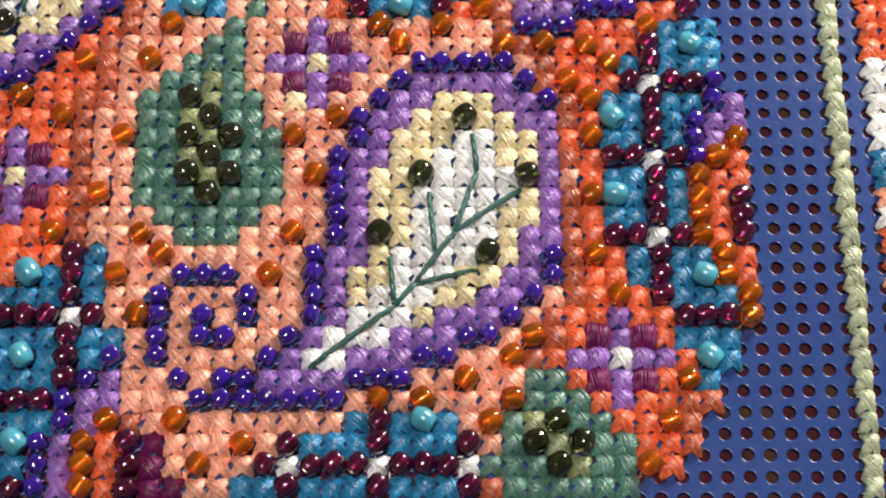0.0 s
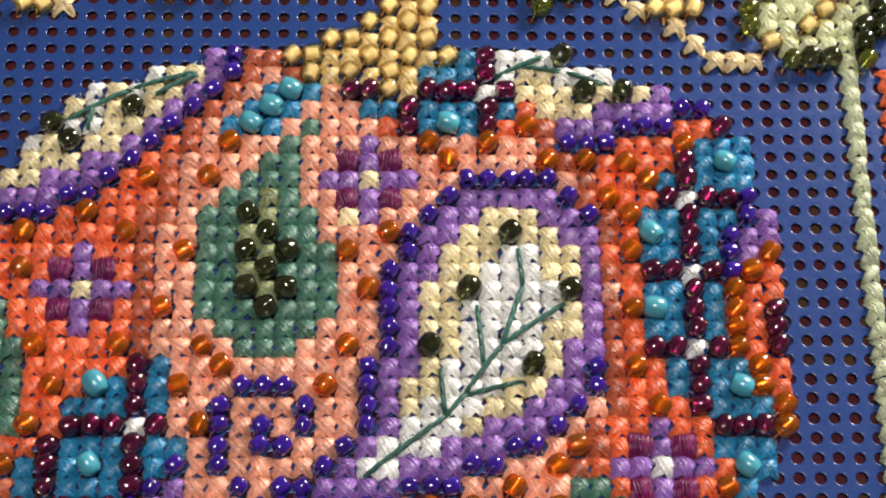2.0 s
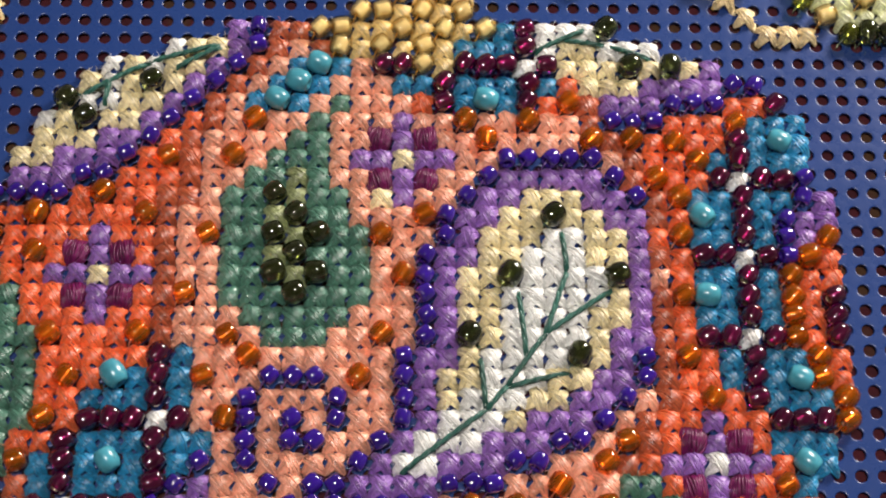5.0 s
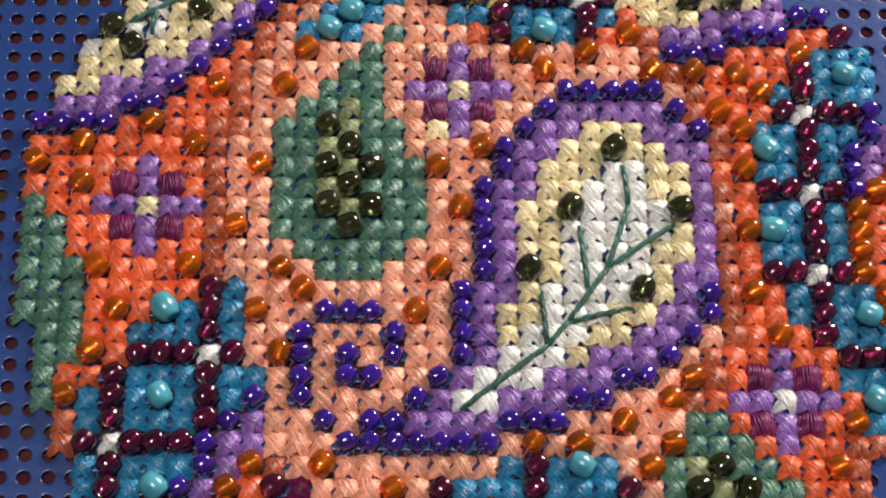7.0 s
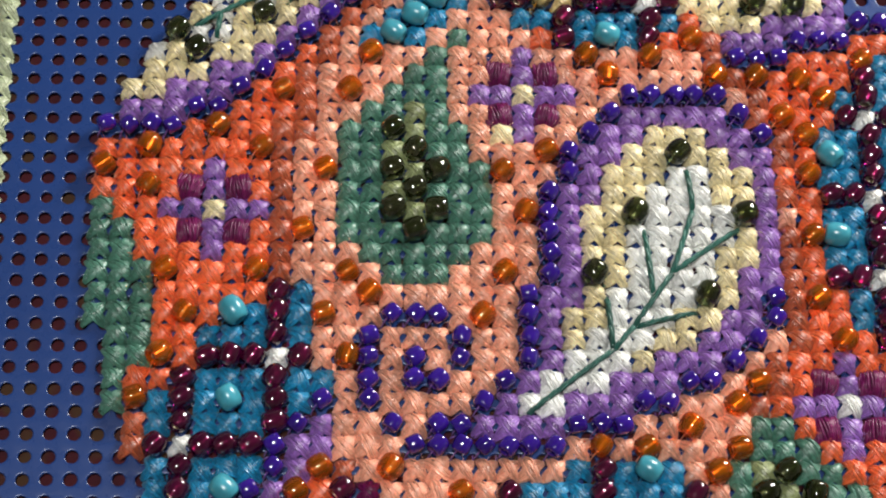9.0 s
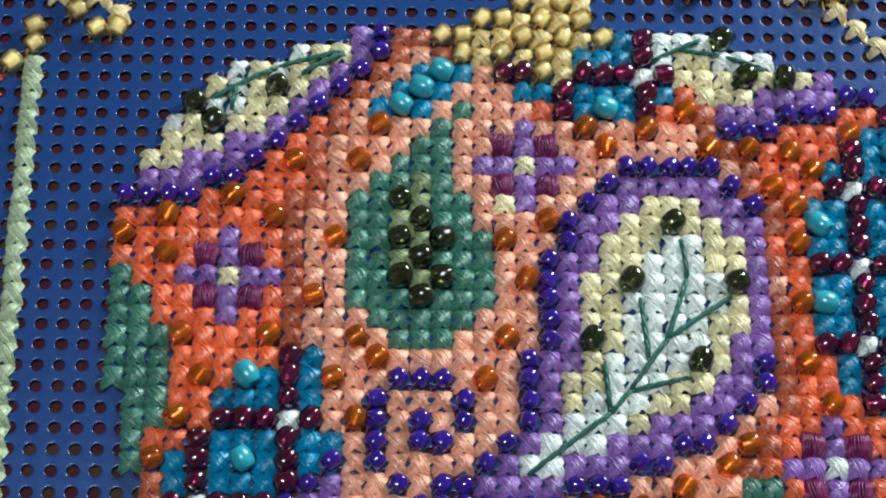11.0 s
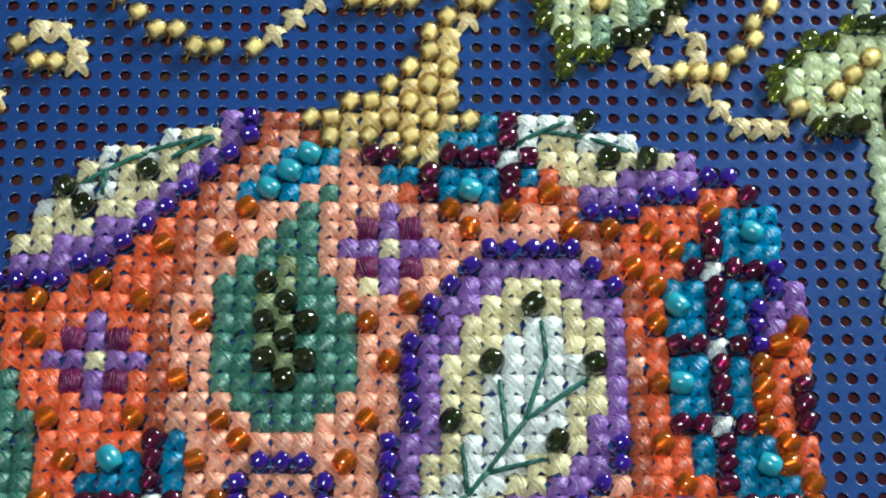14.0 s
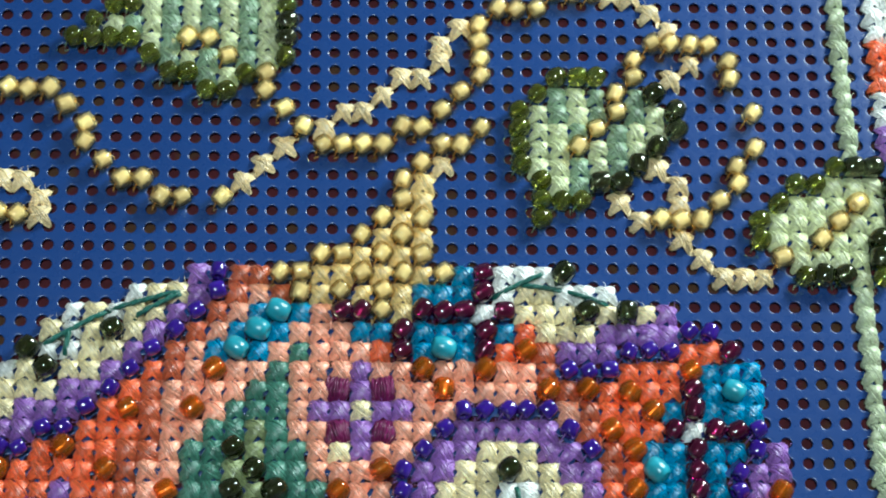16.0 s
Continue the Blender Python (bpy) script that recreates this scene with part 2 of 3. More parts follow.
def bead_mesh(name, radius, length, bore, mats, squareness=2.6, core=0.0, core_half=0.3, core_bore=0.1, sides=18):
    """A seed bead about the x axis: a rounded ring with a bore through it; core: the radius of an opaque lining inside a clear shell."""
    verts, faces, which = [], [], []

    def ring_body(rad, half, inner, number, square):
        outline = []
        n = 12
        mid, depth = (rad + inner) / 2, (rad - inner) / 2
        for k in range(n):
            a = 2 * math.pi * k / n
            c, s = math.cos(a), math.sin(a)
            x = half * math.copysign(abs(c) ** (2 / square), c)
            r = mid + depth * math.copysign(abs(s) ** (2 / square), s)
            outline.append((x, r))
        base = len(verts)
        for x, r in outline:
            for q in range(sides):
                b = 2 * math.pi * q / sides
                verts.append(Vector((x, r * math.cos(b), r * math.sin(b))))
        for k in range(n):
            for q in range(sides):
                a0, a1 = base + k * sides + q, base + k * sides + (q + 1) % sides
                b0, b1 = base + (k + 1) % n * sides + q, base + (k + 1) % n * sides + (q + 1) % sides
                faces.append((a0, a1, b1, b0))
                which.append(number)

    ring_body(radius, length / 2, bore, 0, squareness)
    if core:
        ring_body(core, core_half, core_bore, 1, 5.0)
    me = bpy.data.meshes.new(name)
    me.from_pydata(scaled(verts), [], faces)
    for m in mats:
        me.materials.append(MAT[m])
    me.polygons.foreach_set("material_index", which)
    me.polygons.foreach_set("use_smooth", [True] * len(me.polygons))
    bm = bmesh.new()
    bm.from_mesh(me)
    bmesh.ops.recalc_face_normals(bm, faces=bm.faces)
    bm.to_mesh(me)
    bm.free()
    return me


# ---- the room and the table ----
def slab(name, x0, x1, y0, y1, z0, z1, material, parent=None, label="", bevel=0.0):
    bm = bmesh.new()
    bmesh.ops.create_cube(bm, size=1.0)
    for v in bm.verts:
        v.co = Vector((x0 if v.co.x < 0 else x1, y0 if v.co.y < 0 else y1, z0 if v.co.z < 0 else z1))
    if bevel:
        bmesh.ops.bevel(bm, geom=bm.edges[:], offset=bevel, segments=3, affect="EDGES")
    me = bpy.data.meshes.new(name)
    bm.to_mesh(me)
    bm.free()
    me.materials.append(MAT[material])
    ob = new(name, me)
    if parent:
        ob.parent = parent
    if label:
        tagged(ob, label)
    return ob


tagged(slab("floor", -1.6, 1.6, -1.6, 1.6, -0.86, -0.76, "floor_boards"), "plain brown wooden floor under the table", "floor", kind="structure")
tagged(slab("ceiling", -1.6, 1.6, -1.6, 1.6, 1.74, 1.84, "wall_paint"), "plain pale painted ceiling", "ceiling", kind="structure")
for name, box in (("wall_north", (-1.6, 1.6, 1.6, 1.7)), ("wall_south", (-1.6, 1.6, -1.7, -1.6)), ("wall_east", (1.6, 1.7, -1.6, 1.6)), ("wall_west", (-1.7, -1.6, -1.6, 1.6))):
    tagged(slab(name, *box, -0.76, 1.74, "wall_paint"), "plain pale painted wall", "wall", kind="structure")

table = tagged(new("table"), "table under a dark red woven cloth", "table")
slab("tabletop", -0.45, 0.45, -0.32, 0.32, -0.03, -0.002, "floor_boards", table, "brown wooden tabletop", 0.003)
for x in (-0.4, 0.4):
    for y in (-0.27, 0.27):
        slab("leg", x - 0.025, x + 0.025, y - 0.025, y + 0.025, -0.76, -0.03, "floor_boards", table, "", 0.003)
tagged(slab("tablecloth", -0.44, 0.44, -0.31, 0.31, -0.002, 0.00062, "dark_red_cloth", None, "", 0.0006), "dark red woven cloth spread on the table", "tablecloth")

# ---- the stitch chart: capitals are beads, small letters crosses of thread, dots bare canvas ----
LEFT, UPPER = -8, -15
CHART = [
    "..............ihihihihK.............GGGcc..........l.www.",
    ".............OOhihihihO..........GGG.....c.........l.www.",
    "............OhihihihihK........cG.........c........l.www.",
    "...........OOOOhiGGhihK.......c.G........GGGG......l.rrr.",
    "...............OihiGihO.......c.G.......G..c.G.....l.rrr.",
    "................OOihOG......cc..G...OOO.G.c..G.....l.rrr.",
    "........GGG.......OO.G.....c...G...OihiGiK.........l.www.",
    "...........G..........G..cc...G...OhihiGihK...G....l.www.",
    "............G..........Gc...GG..G.OhhiGihhK........l.vvv.",
    "............G.........c.GGGG..GG..OhhGhihK....G....l.vvv.",
    ".............G.......c.......Gc...OhhihiKc...G....OKK....",
    "........cc....GG....c.......Gn.....OhiKK..c..G..OOhhhK...",
    ".....c.G..c.....GG.G........Gn.....OOO.c..c.G..OhhhGhK...",
    "....G...GGc................GnG.....O....cGGG..OhhhGhhK...",
    "...cGc....................GnGn............c...OhhGhhKK...",
    "....G.c.................GGnGnG.............c...GhhhhK....",
    "..G..GG...........vBssGGnnGnGnGtPwwwK.......ccc.OKKhO....",
    "..G............weevBsosGnGnGntttPweewww............l.rrr.",
    ".Gl.........weweevBsotTtoPPGnPPPwPeeeKeKev.........l.rrr.",
    "r.l........eweKevBsotTtooottPtttPtreeevvvvBB.......l.rrr.",
    "r.l.......KwweevBsotTtodooorPtTtPrAsvvvBBBrrP......l.rrr.",
    "..l......weKeevBrsoAoodooovooAooAoosBBBrrrAttt.....l.rrr.",
    "..l......eeevvBrsooooddoomvmooAooooAsArArrPtTt.....l.rrr.",
    "..l.....eevvvBrAsoAodddovvevvooBBBBBosrrAtPttt.....l.www.",
    "..l.....vvvBBrrrsooddydoomvmooBvvvvvBsArrPwPPB.....l.www.",
    "..l....BBBBrArrssoddKyddoevooBvveeevvBsAttPttBv....l.www.",
    "..l....rrArrrrAsooddyKddoooABvveeKeevvsrTtPtBvv....l.www.",
    "..l....ArrrrvrrsoAddKyKddAooBveeewweevrAttPtBvA....l.www.",
    "..l....rrArmvmrsooddyKdddooBvveewwweevsrPPwPBAr....l.ttt.",
    "..l....drrvvevvsooddKyKddoABveeKwwwwKvorttPtArr....l.ttt.",
    "..l....ddrrmvmrsAodddKdddooBveewwwwwevsATtPtArP....l.ooo.",
    "..l....ddrrrvrrsooodddddoooBveewwwweevsrttPtArP....l.www.",
    "..l....dddArrrAsooAodddooAoBvKewwwwevvsrPPwPArP....l.rrr.",
    "..l....dddrrrrrPtooAooooooBvvewwwwKevBsArtPttAr....l.sss.",
    "..l....dddrArTtPtAooBBBoAoBveewwweevvBsrrtPtTAr....l.ooo.",
    "..l.....ddrrtttPtooBoooBooBvewwweevvBosrArPtttA....l.www.",
    "..l.....ddArPPPwPoABoBoBooBvwwwevvvBosrrvrrPPPA....l.www.",
    "..l.....drrPtttPttoBoBBooBvwwwvvvBBoAsrmvmrttt.....l.ooo.",
    "..l.....dAtPtTtPtBoBooooBvwwvvvBBooAsrvvwvvrTt.....l.ooo.",
    "..l......stPtttPBvooBoBBvvvvBBBooAooddrmvmrAt......l.rrr.",
    "..l......sPwPPPBvvoooBBBBBBBoAoAoooAdddrvrrss......l.rrr.",
    "..l.......tPtttBvAsoAoooooootPtTtoAdyKddrrAs.......l.www.",
    "..l.......tPtTBvArPmoooAoPtttPtttPodKyKddrrs.......l.www.",
    "..l.......tPttBvArPmoAooPwPPPwPPPwdddKyddAr........l.ooo.",
    "..l.......tPtPBvArPmmoottPtttPtttPsdddddd..........l.ooo.",
]
THREADS = {"o": "peach_thread", "r": "orange_thread", "s": "rust_thread", "v": "violet_thread", "m": "plum_thread", "d": "dark_green_thread",
           "y": "olive_cream_thread", "e": "cream_thread", "w": "white_thread", "t": "teal_thread", "c": "pale_gold_thread", "n": "gold_thread",
           "h": "pale_green_thread", "i": "sage_thread", "l": "border_thread"}
CELLS = {(LEFT + k, UPPER + n): ch for n, line in enumerate(CHART) for k, ch in enumerate(line) if ch != "."}

embroidery = tagged(new("embroidery"), "beaded cross-stitch pumpkin with vines on blue perforated plastic canvas", "embroidery")


def canvas():
    """A blue plastic sheet with a round, soft-edged hole at every crossing of the grid."""
    verts, faces = [], []
    sides, hole, lip, back = 16, 0.295, 0.075, -0.14
    rings = [(hole + lip, 0.0), (hole + lip * 0.66, -0.001), (hole + lip * 0.33, -0.009), (hole, -0.026), (hole, -0.026), (hole - 0.01, back)]
    square = [(-0.5, -0.5), (-0.25, -0.5), (0, -0.5), (0.25, -0.5), (0.5, -0.5), (0.5, -0.25), (0.5, 0), (0.5, 0.25),
              (0.5, 0.5), (0.25, 0.5), (0, 0.5), (-0.25, 0.5), (-0.5, 0.5), (-0.5, 0.25), (-0.5, 0), (-0.5, -0.25)]
    rnd = random.Random(4)
    shared = {}
    for j in range(UPPER - 2, UPPER + len(CHART) + 4):
        for i in range(LEFT - 3, LEFT + len(CHART[0]) + 4):
            c = place(i, j)
            dx, dy, k = rnd.gauss(0, 0.012), rnd.gauss(0, 0.012), rnd.gauss(1, 0.025)
            outer = []
            for x, y in square:
                key = (round(4 * (i + x)), round(4 * (j - y)))
                if key not in shared:
                    shared[key] = len(verts)
                    verts.append(c + Vector((x, y, 0)) * P)
                    verts.append(c + Vector((x, y, back)) * P)
                outer.append(shared[key])
            base = len(verts)
            for r, z in rings:
                for s in range(sides):
                    a = radians(225) + 2 * math.pi * s / sides
                    verts.append(c + Vector((dx + k * r * math.cos(a), dy + k * r * math.sin(a), z)) * P)
            for s in range(sides):
                n = (s + 1) % sides
                faces.append((outer[s], outer[n], base + n, base + s))
                faces.append((outer[n] + 1, outer[s] + 1, base + 5 * sides + s, base + 5 * sides + n))
            for q in (0, 1, 2, 4):
                for s in range(sides):
                    a, b = base + q * sides + s, base + q * sides + (s + 1) % sides
                    faces.append((a, b, b + sides, a + sides))
    ob = link("canvas", verts, faces, ["blue_plastic"], embroidery, "glossy blue plastic canvas with rows of round holes")
    return ob


canvas()

# which part of the picture a stitch or bead belongs to
def part_of(i, j, ch):
    if ch == "l":
        return "border_right" if i > 20 else "border_left"
    if i >= 45 and ch not in "OG" and not -5 <= j <= 1:
        return "band"
    if i <= -7 and ch == "r":
        return "band_left"
    if ch in "hiO" or ch == "K" and (j < 0 or i > 38):
        return "vine_leaf_a" if i < 16 else "vine_leaf_b" if i < 35 else "vine_leaf_c"
    if ch == "G" or ch in "cn":
        return "stem" if (14 <= i <= 22 and j >= -5) else "tendril"
    for name, a, b in (("flower_a", 18, 8), ("flower_b", 4, 14), ("flower_c", 32, 23)):
        if abs(i - a) + abs(j - b) <= 2 and ch in "mvew":
            return name
    if ch in "dyK" and not (ch == "K" and (i > 17 and j < 24 or j < 9)):
        return "leaf_drop" if 9 <= i <= 17 and j < 20 else "leaf_edge" if i < 5 else "leaf_low" if i > 25 else "leaf_drop"
    if ch in "ewK" and not (ch == "w" and (i > 31 or i < 10 or j > 24)):
        return "paisley" if 16 < i < 31 and j > 8 else "panel_left" if i < 14 else "panel_right"
    if ch in "vB":
        if 17 <= i <= 31 and 8 <= j <= 25 or 13 <= i <= 30 and j in (24, 25):
            return "paisley_rim"
        return "spiral" if 10 <= i <= 16 and j > 17 else "violet_band"
    if ch in "tTPmw":
        return "teal_left" if i < 13 and j > 12 else "teal_top" if j < 7 and i < 33 else "teal_low" if j > 24 else "teal_right"
    return {"o": "peach_ground", "r": "orange_ground", "s": "rust_ground", "A": "orange_ground"}.get(ch, "orange_ground")


PARTS = {
    "border_left": ("border", "pale green thread border"), "border_right": ("border", "pale green thread border"),
    "band": ("side_band", "band of cream, salmon and violet thread"), "band_left": ("side_band", "band of orange thread"),
    "vine_leaf_a": ("vine_leaf", "pale green leaf edged with olive glass beads"), "vine_leaf_b": ("vine_leaf", "pale green leaf edged with olive glass beads"),
    "vine_leaf_c": ("vine_leaf", "pale green leaf edged with olive glass beads"),
    "stem": ("pumpkin_stem", "stem of butter-yellow lined beads"), "tendril": ("tendril", "curling vine of butter-yellow beads and pale gold thread"),
    "flower_a": ("flower", "violet and plum flower with a cream centre"), "flower_b": ("flower", "violet and plum flower with a cream centre"),
    "flower_c": ("flower", "violet and plum flower with a white centre"),
    "leaf_drop": ("teardrop", "dark green teardrop with bottle-green beads"), "leaf_edge": ("green_edge", "dark green leaf at the pumpkin's edge"),
    "leaf_low": ("teardrop", "dark green teardrop with bottle-green beads"),
    "paisley": ("paisley_filling", "cream and white thread"), "panel_left": ("cream_panel", "cream and white thread"), "panel_right": ("cream_panel", "cream and white thread"),
    "paisley_rim": ("paisley_rim", "violet thread and blue-violet beads"), "spiral": ("spiral", "spiral of blue-violet beads"),
    "violet_band": ("violet_band", "violet thread and blue-violet beads"),
    "teal_left": ("lattice", "teal thread under a lattice of plum beads"), "teal_top": ("lattice", "teal thread under a lattice of plum beads"),
    "teal_low": ("lattice", "teal thread under a lattice of plum beads"), "teal_right": ("lattice", "teal thread under a lattice of plum beads"),
    "peach_ground": ("peach_ground", "peach thread"), "orange_ground": ("orange_ground", "orange thread with amber glass beads"),
    "rust_ground": ("rust_ground", "rust-coloured thread"),
}
BEADS = {"A": "amber_glass", "B": "blue_violet_glass", "P": "plum_glass", "T": "turquoise_glass", "K": "bottle_green_glass", "O": "olive_glass", "G": "butter_core"}
SEWING = {"A": "peach_thread", "B": "violet_thread", "P": "plum_thread", "T": "teal_thread", "K": "dark_green_thread", "O": "sage_thread", "G": "amber_sewing_thread"}

# the under-legs of the crosses and the half stitches that hold the beads: one running thread a part, that goes on behind the canvas
rnd = random.Random(11)
members = {}
for (i, j), ch in CELLS.items():
    members.setdefault(part_of(i, j, ch), []).append((i, j, ch))


def clusters(cells):
    """Cells that touch one another, side by side or corner to corner; the smallest patches stay with the largest."""
    todo, found = {(i, j): (i, j, ch) for i, j, ch in cells}, []
    while todo:
        stack, group = [next(iter(todo))], []
        while stack:
            q = stack.pop()
            if q in todo:
                group.append(todo.pop(q))
                stack += [(q[0] + a, q[1] + b) for a in (-1, 0, 1) for b in (-1, 0, 1)]
        found.append(group)
    found.sort(key=len, reverse=True)
    big = [g for g in found if len(g) > 5] or found[:1]
    for g in found:
        if g not in big:
            i, j, _ = g[0]
            near = min(big, key=lambda h: min((i - a) ** 2 + (j - b) ** 2 for a, b, _ in h))
            near += g
    return big


members = {(key, k): group for key, cells in members.items() for k, group in enumerate(clusters(cells))}
PART_OB = {}


def running_order(cells):
    """Each stitch followed by the nearest one still to do."""
    left = sorted(cells, key=lambda c: (c[1], c[0]))
    order = [left.pop(0)]
    while left:
        i, j, _ = order[-1]
        k = min(range(len(left)), key=lambda q: (left[q][0] - i) ** 2 + (left[q][1] - j) ** 2)
        order.append(left.pop(k))
    return order


for key, cells in members.items():
    verts, faces, which, mats = [], [], [], []
    pts, radii, flats, slots = [], [], [], []

    def sew():
        """Ends the thread that is under way."""
        if len(pts) > 1:
            strand(verts, faces, [p * 1.0 for p in pts], [r * P for r in radii], 8, flats)
            for k in range(len(pts) - 1):
                which.extend([slots[k]] * 8)
        for part_list in (pts, radii, flats, slots):
            part_list.clear()

    last = None
    for i, j, ch in running_order(cells):
        name = THREADS.get(ch) or SEWING[ch]
        if name not in mats:
            mats.append(name)
        if last and math.hypot(i - last[0], j - last[1]) > 1.6:
            sew()
        last = (i, j)
        cross = ch in THREADS
        tall = rnd.gauss(0.26, 0.02) + (0.1 if ch == "l" else 0) if cross else 0.52
        steps = 10
        for k in range(steps + 1):
            q = k / steps
            d = abs(2 * q - 1)
            bow = math.sqrt(max(0.0, 1 - (d / 0.92) ** 2))
            pts.append(place(i + 0.5 + (0.86 if ch == "l" else 1.0) * 0.94 * (q - 0.5), j + 0.97 - 0.94 * q, max(-0.30, (tall - 0.08) * (1 - (d / 0.90) ** 3.2) if cross else -0.3 + 0.82 * bow)))
            radii.append(0.10 * (1 - 0.4 * d ** 3) if cross else 0.032)
            flats.append(1.0 + 1.5 * (1 - 0.5 * d ** 3) if cross else 1.0)
            slots.append(mats.index(name))
    sew()
    PART_OB[key] = link(PARTS[key[0]][0], verts, faces, mats, embroidery, PARTS[key[0]][1], True, which)

# top legs: some meshes a colour, each stitch an object of its own
TOPS = {}
for ch, mat in THREADS.items():
    TOPS[ch] = []
    for k in range(5):
        me = cross_mesh("stitch", random.Random(100 + k), 1.15 if ch == "l" else 1.0)
        me.materials.append(MAT[mat])
        TOPS[ch].append(me)


def petal_mesh(k):
    """A plump satin petal: plies of plum thread laid side by side over a padded heart, from one hole to the next."""
    verts, faces = [], []
    r = random.Random(300 + k)
    for layer, (wide, high, count, radius) in enumerate(((0.46, 0.32, 7, 0.13), (0.56, 0.40, 13, 0.078), (0.47, 0.50, 11, 0.070))):
        for q in range(count):
            u = 2 * (q + r.uniform(-0.25, 0.25)) / (count - 1) - 1
            slant, grow, n = r.gauss(0.08, 0.20), r.gauss(1.0, 0.10), 9
            pts, radii = [], []
            for m in range(n + 1):
                v = 2 * m / n - 1
                swell = math.sqrt(max(0.0, 1 - v * v))
                x = wide * grow * math.sin(1.35 * u) * (0.08 + 0.92 * swell ** 0.8) + slant * v * 0.6
                z = -0.1 + (high + 0.1) * swell * math.sqrt(max(0.05, 1 - 0.75 * u * u))
                pts.append(Vector((x, 0.70 * v, z)))
                radii.append(radius * (0.65 + 0.35 * swell))
            strand(verts, faces, pts, radii, 5)
    me = bpy.data.meshes.new("petal")
    me.from_pydata(scaled(verts), [], faces)
    me.polygons.foreach_set("use_smooth", [True] * len(me.polygons))
    me.materials.append(MAT["plum_thread"])
    return me


PETALS = [petal_mesh(k) for k in range(3)]
BEAD_MESH = {
    "A": bead_mesh("bead", 0.55, 0.96, 0.12, ["amber_glass", "silver_lining"], 2.2, 0.15, 0.34, 0.13),
    "B": bead_mesh("bead", 0.42, 0.76, 0.14, ["blue_violet_glass"], 2.6),
    "P": bead_mesh("bead", 0.50, 0.95, 0.13, ["plum_glass", "silver_lining"], 2.2, 0.2, 0.40, 0.15),
    "T": bead_mesh("bead", 0.55, 1.14, 0.02, ["turquoise_glass"], 2.02),
    "K": bead_mesh("bead", 0.56, 1.04, 0.13, ["bottle_green_glass"], 2.15),
    "O": bead_mesh("bead", 0.51, 0.90, 0.08, ["olive_glass"], 2.1),
    "G": bead_mesh("bead", 0.53, 1.0, 0.05, ["honey_shell", "butter_core"], 2.3, 0.31, 0.33, 0.06),
}


def put(name, me, parent, centre, turn):
    ob = new(name, me)
    ob.parent = parent
    ob.matrix_basis = Matrix.Translation(centre) @ turn
    return ob


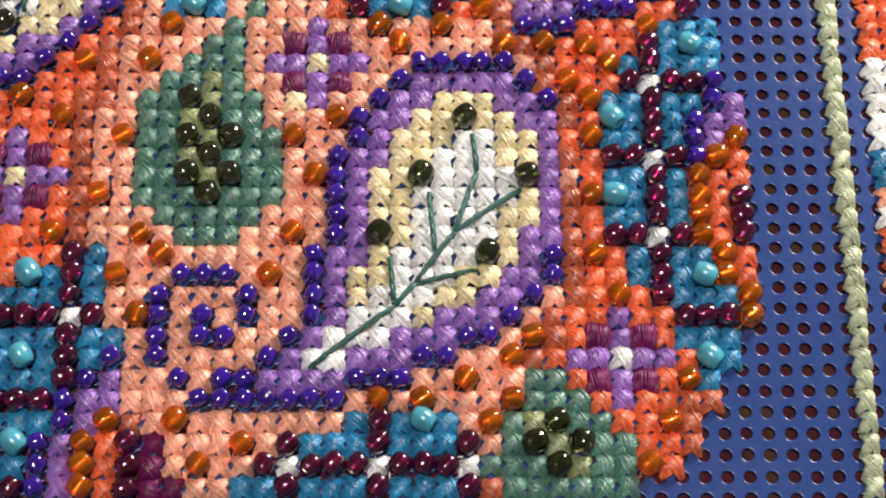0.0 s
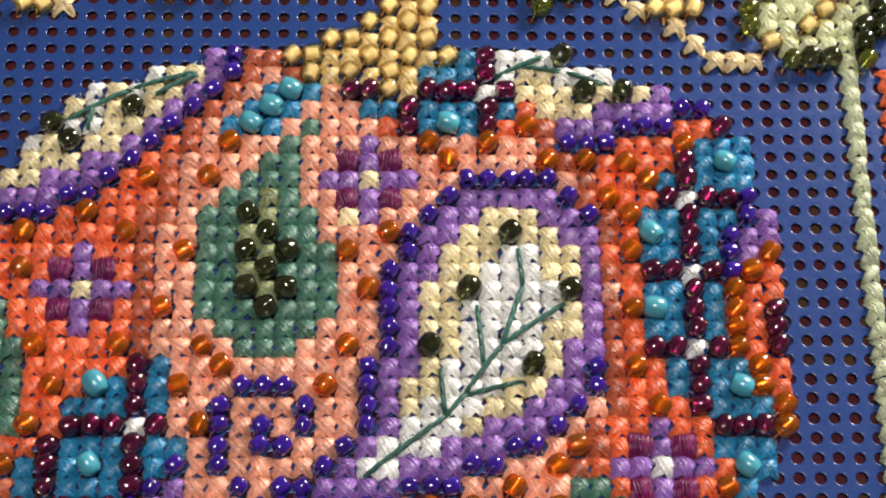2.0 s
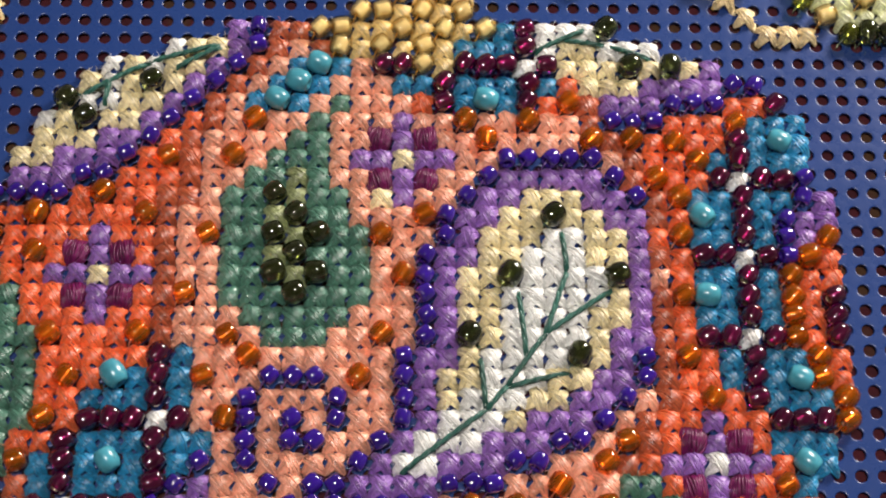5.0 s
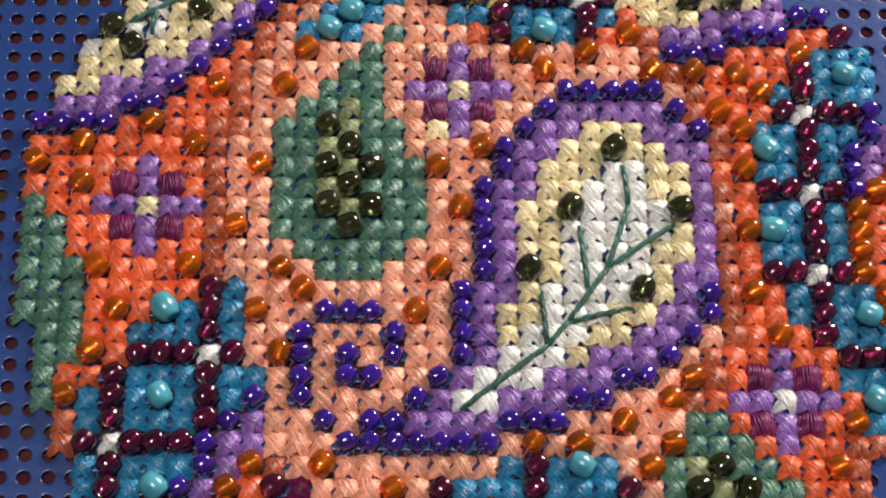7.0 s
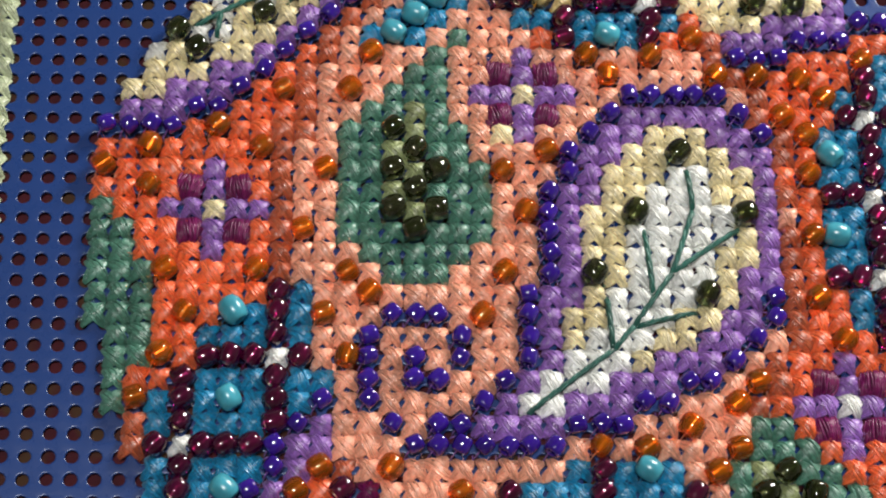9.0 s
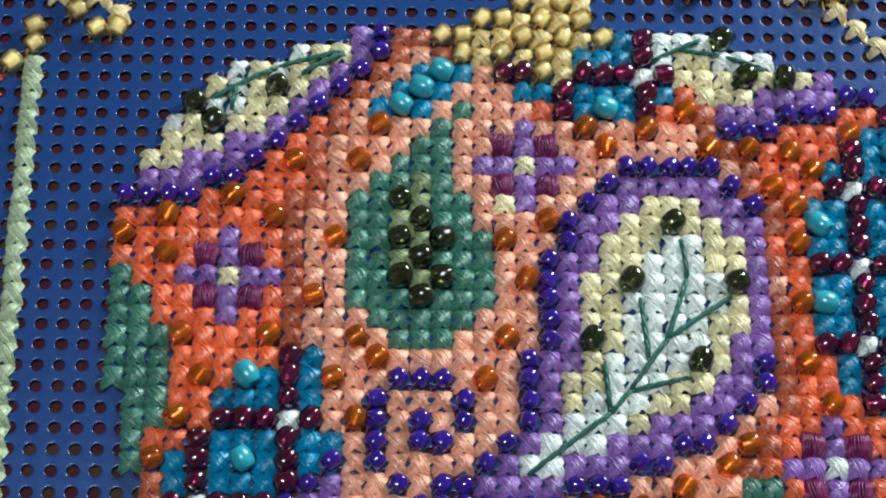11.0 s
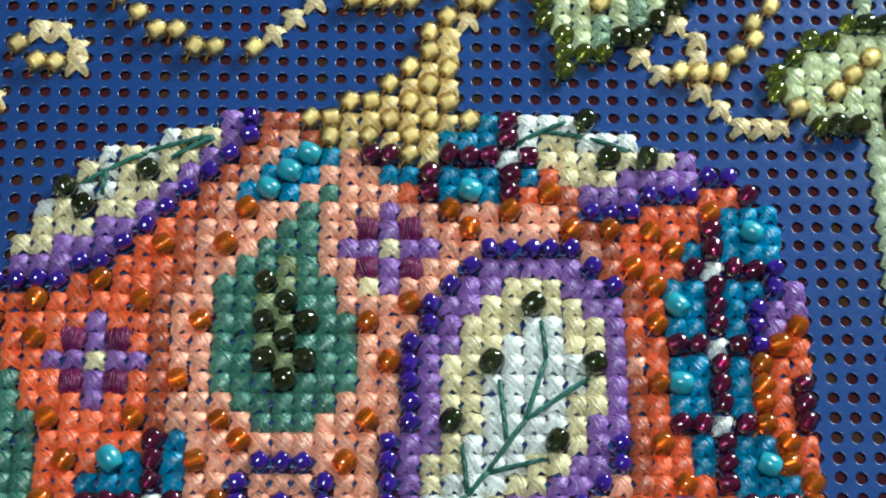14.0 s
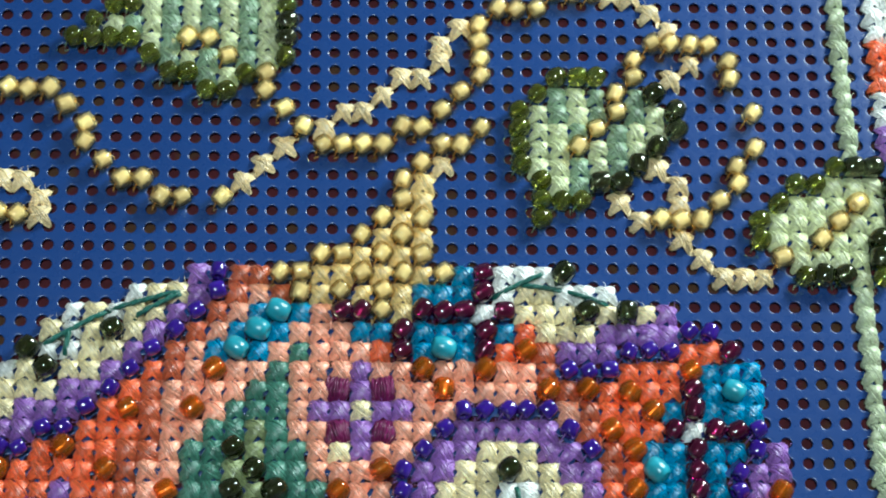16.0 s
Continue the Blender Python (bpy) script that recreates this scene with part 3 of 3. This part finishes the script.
rnd = random.Random(23)
for key, cells in members.items():
    parent = PART_OB[key]
    for i, j, ch in cells:
        jitter = (rnd.gauss(0, 0.035), rnd.gauss(0, 0.035))
        if ch in THREADS:
            flower = key[0].startswith("flower") and ch == "m"
            if flower:
                a, b = {"flower_a": (18, 8), "flower_b": (4, 14), "flower_c": (32, 23)}[key[0]]
                centre = place(i + 0.5 + 0.12 * (i - a), j + 0.5 + 0.1 * (j - b), 0.0)
                put("petal", rnd.choice(PETALS), parent, centre, Matrix.Rotation(-0.25 * (i - a) * (j - b) + rnd.gauss(0, 0.12), 4, "Z"))
            else:
                size = rnd.gauss(1.0, 0.07) * (0.8 if ch == "w" and key[0].startswith("teal") else 1.0)
                broad = 0.86 if ch == "l" else 1.0
                turn = Matrix.Diagonal((broad, 1, 1, 1)) @ Matrix.Rotation(rnd.gauss(0, 0.05 if ch == "l" else 0.15), 4, "Z") @ Matrix.Diagonal((size, size, rnd.gauss(1.0, 0.09), 1))
                put("stitch", rnd.choice(TOPS[ch]), parent, place(i + 0.5 + jitter[0], j + 0.5 + jitter[1]), turn)
        else:
            spread = {"B": 16, "T": 25, "K": 20}.get(ch, 15)
            angle = radians({"T": -20}.get(ch, 45) + rnd.gauss(0, spread))
            turn = Matrix.Rotation(angle, 4, "Z") @ Matrix.Rotation(rnd.gauss(0, 0.12), 4, "Y") @ Matrix.Rotation(rnd.uniform(0, 6.28), 4, "X")
            size = rnd.gauss(1.0, 0.03)
            lift = {"T": 0.62, "K": 0.58}.get(ch, 0.52)
            put("bead", BEAD_MESH[ch], parent, place(i + 0.5 + jitter[0], j + 0.5 + jitter[1], lift + rnd.gauss(0, 0.03)), turn @ Matrix.Scale(size, 4))


def back_stitch(points, parent):
    """Long green stitches laid over the crosses, twisted from two plies."""
    r = random.Random(len(points) * 7 + int(points[0][0] * 10))
    for (i0, j0), (i1, j1) in zip(points, points[1:]):
        verts, faces = [], []
        a, b = place(i0, j0), place(i1, j1)
        n = max(6, int((b - a).length / P * 5))
        side = (b - a).cross(Vector((0, 0, 1))).normalized()
        for ply in range(3):
            pts, radii = [], []
            for k in range(n + 1):
                s = k / n
                ang = 2 * math.pi * (s * n / 9 + ply / 3)
                z = 0.52 - 0.35 * (abs(2 * s - 1) ** 6) + 0.07 * math.sin(ang)
                pts.append(a + (b - a) * s + side * (0.062 * math.cos(ang)) * P + Vector((0, 0, z * P)))
                radii.append(0.080 * P)
            strand(verts, faces, pts, radii, 6)
        link("back_stitch", verts, faces, ["stem_thread"], parent, "dark green stem thread")


for line in ([(18.4, 24.0), (22.3, 21.0), (23.2, 19.9), (25.0, 17.4), (26.1, 14.3), (25.9, 12.3)], [(25.0, 17.4), (28.2, 15.2)],
             [(24.1, 18.4), (23.8, 15.3)], [(22.2, 20.9), (22.0, 18.6)], [(23.2, 20.0), (26.0, 19.3)]):
    back_stitch(line, PART_OB["paisley", 0])
for line in ([(3.2, 5.4), (6.2, 3.6), (9.8, 2.5)], [(7.5, 3.9), (9.8, 2.6)], [(4.5, 4.4), (4.3, 5.8)]):
    back_stitch(line, PART_OB["panel_left", 0])
for line in ([(25.0, 2.7), (27.6, 1.4)], [(26.3, 2.1), (28.5, 2.4), (30.6, 3.1)]):
    back_stitch(line, PART_OB["panel_right", 0])
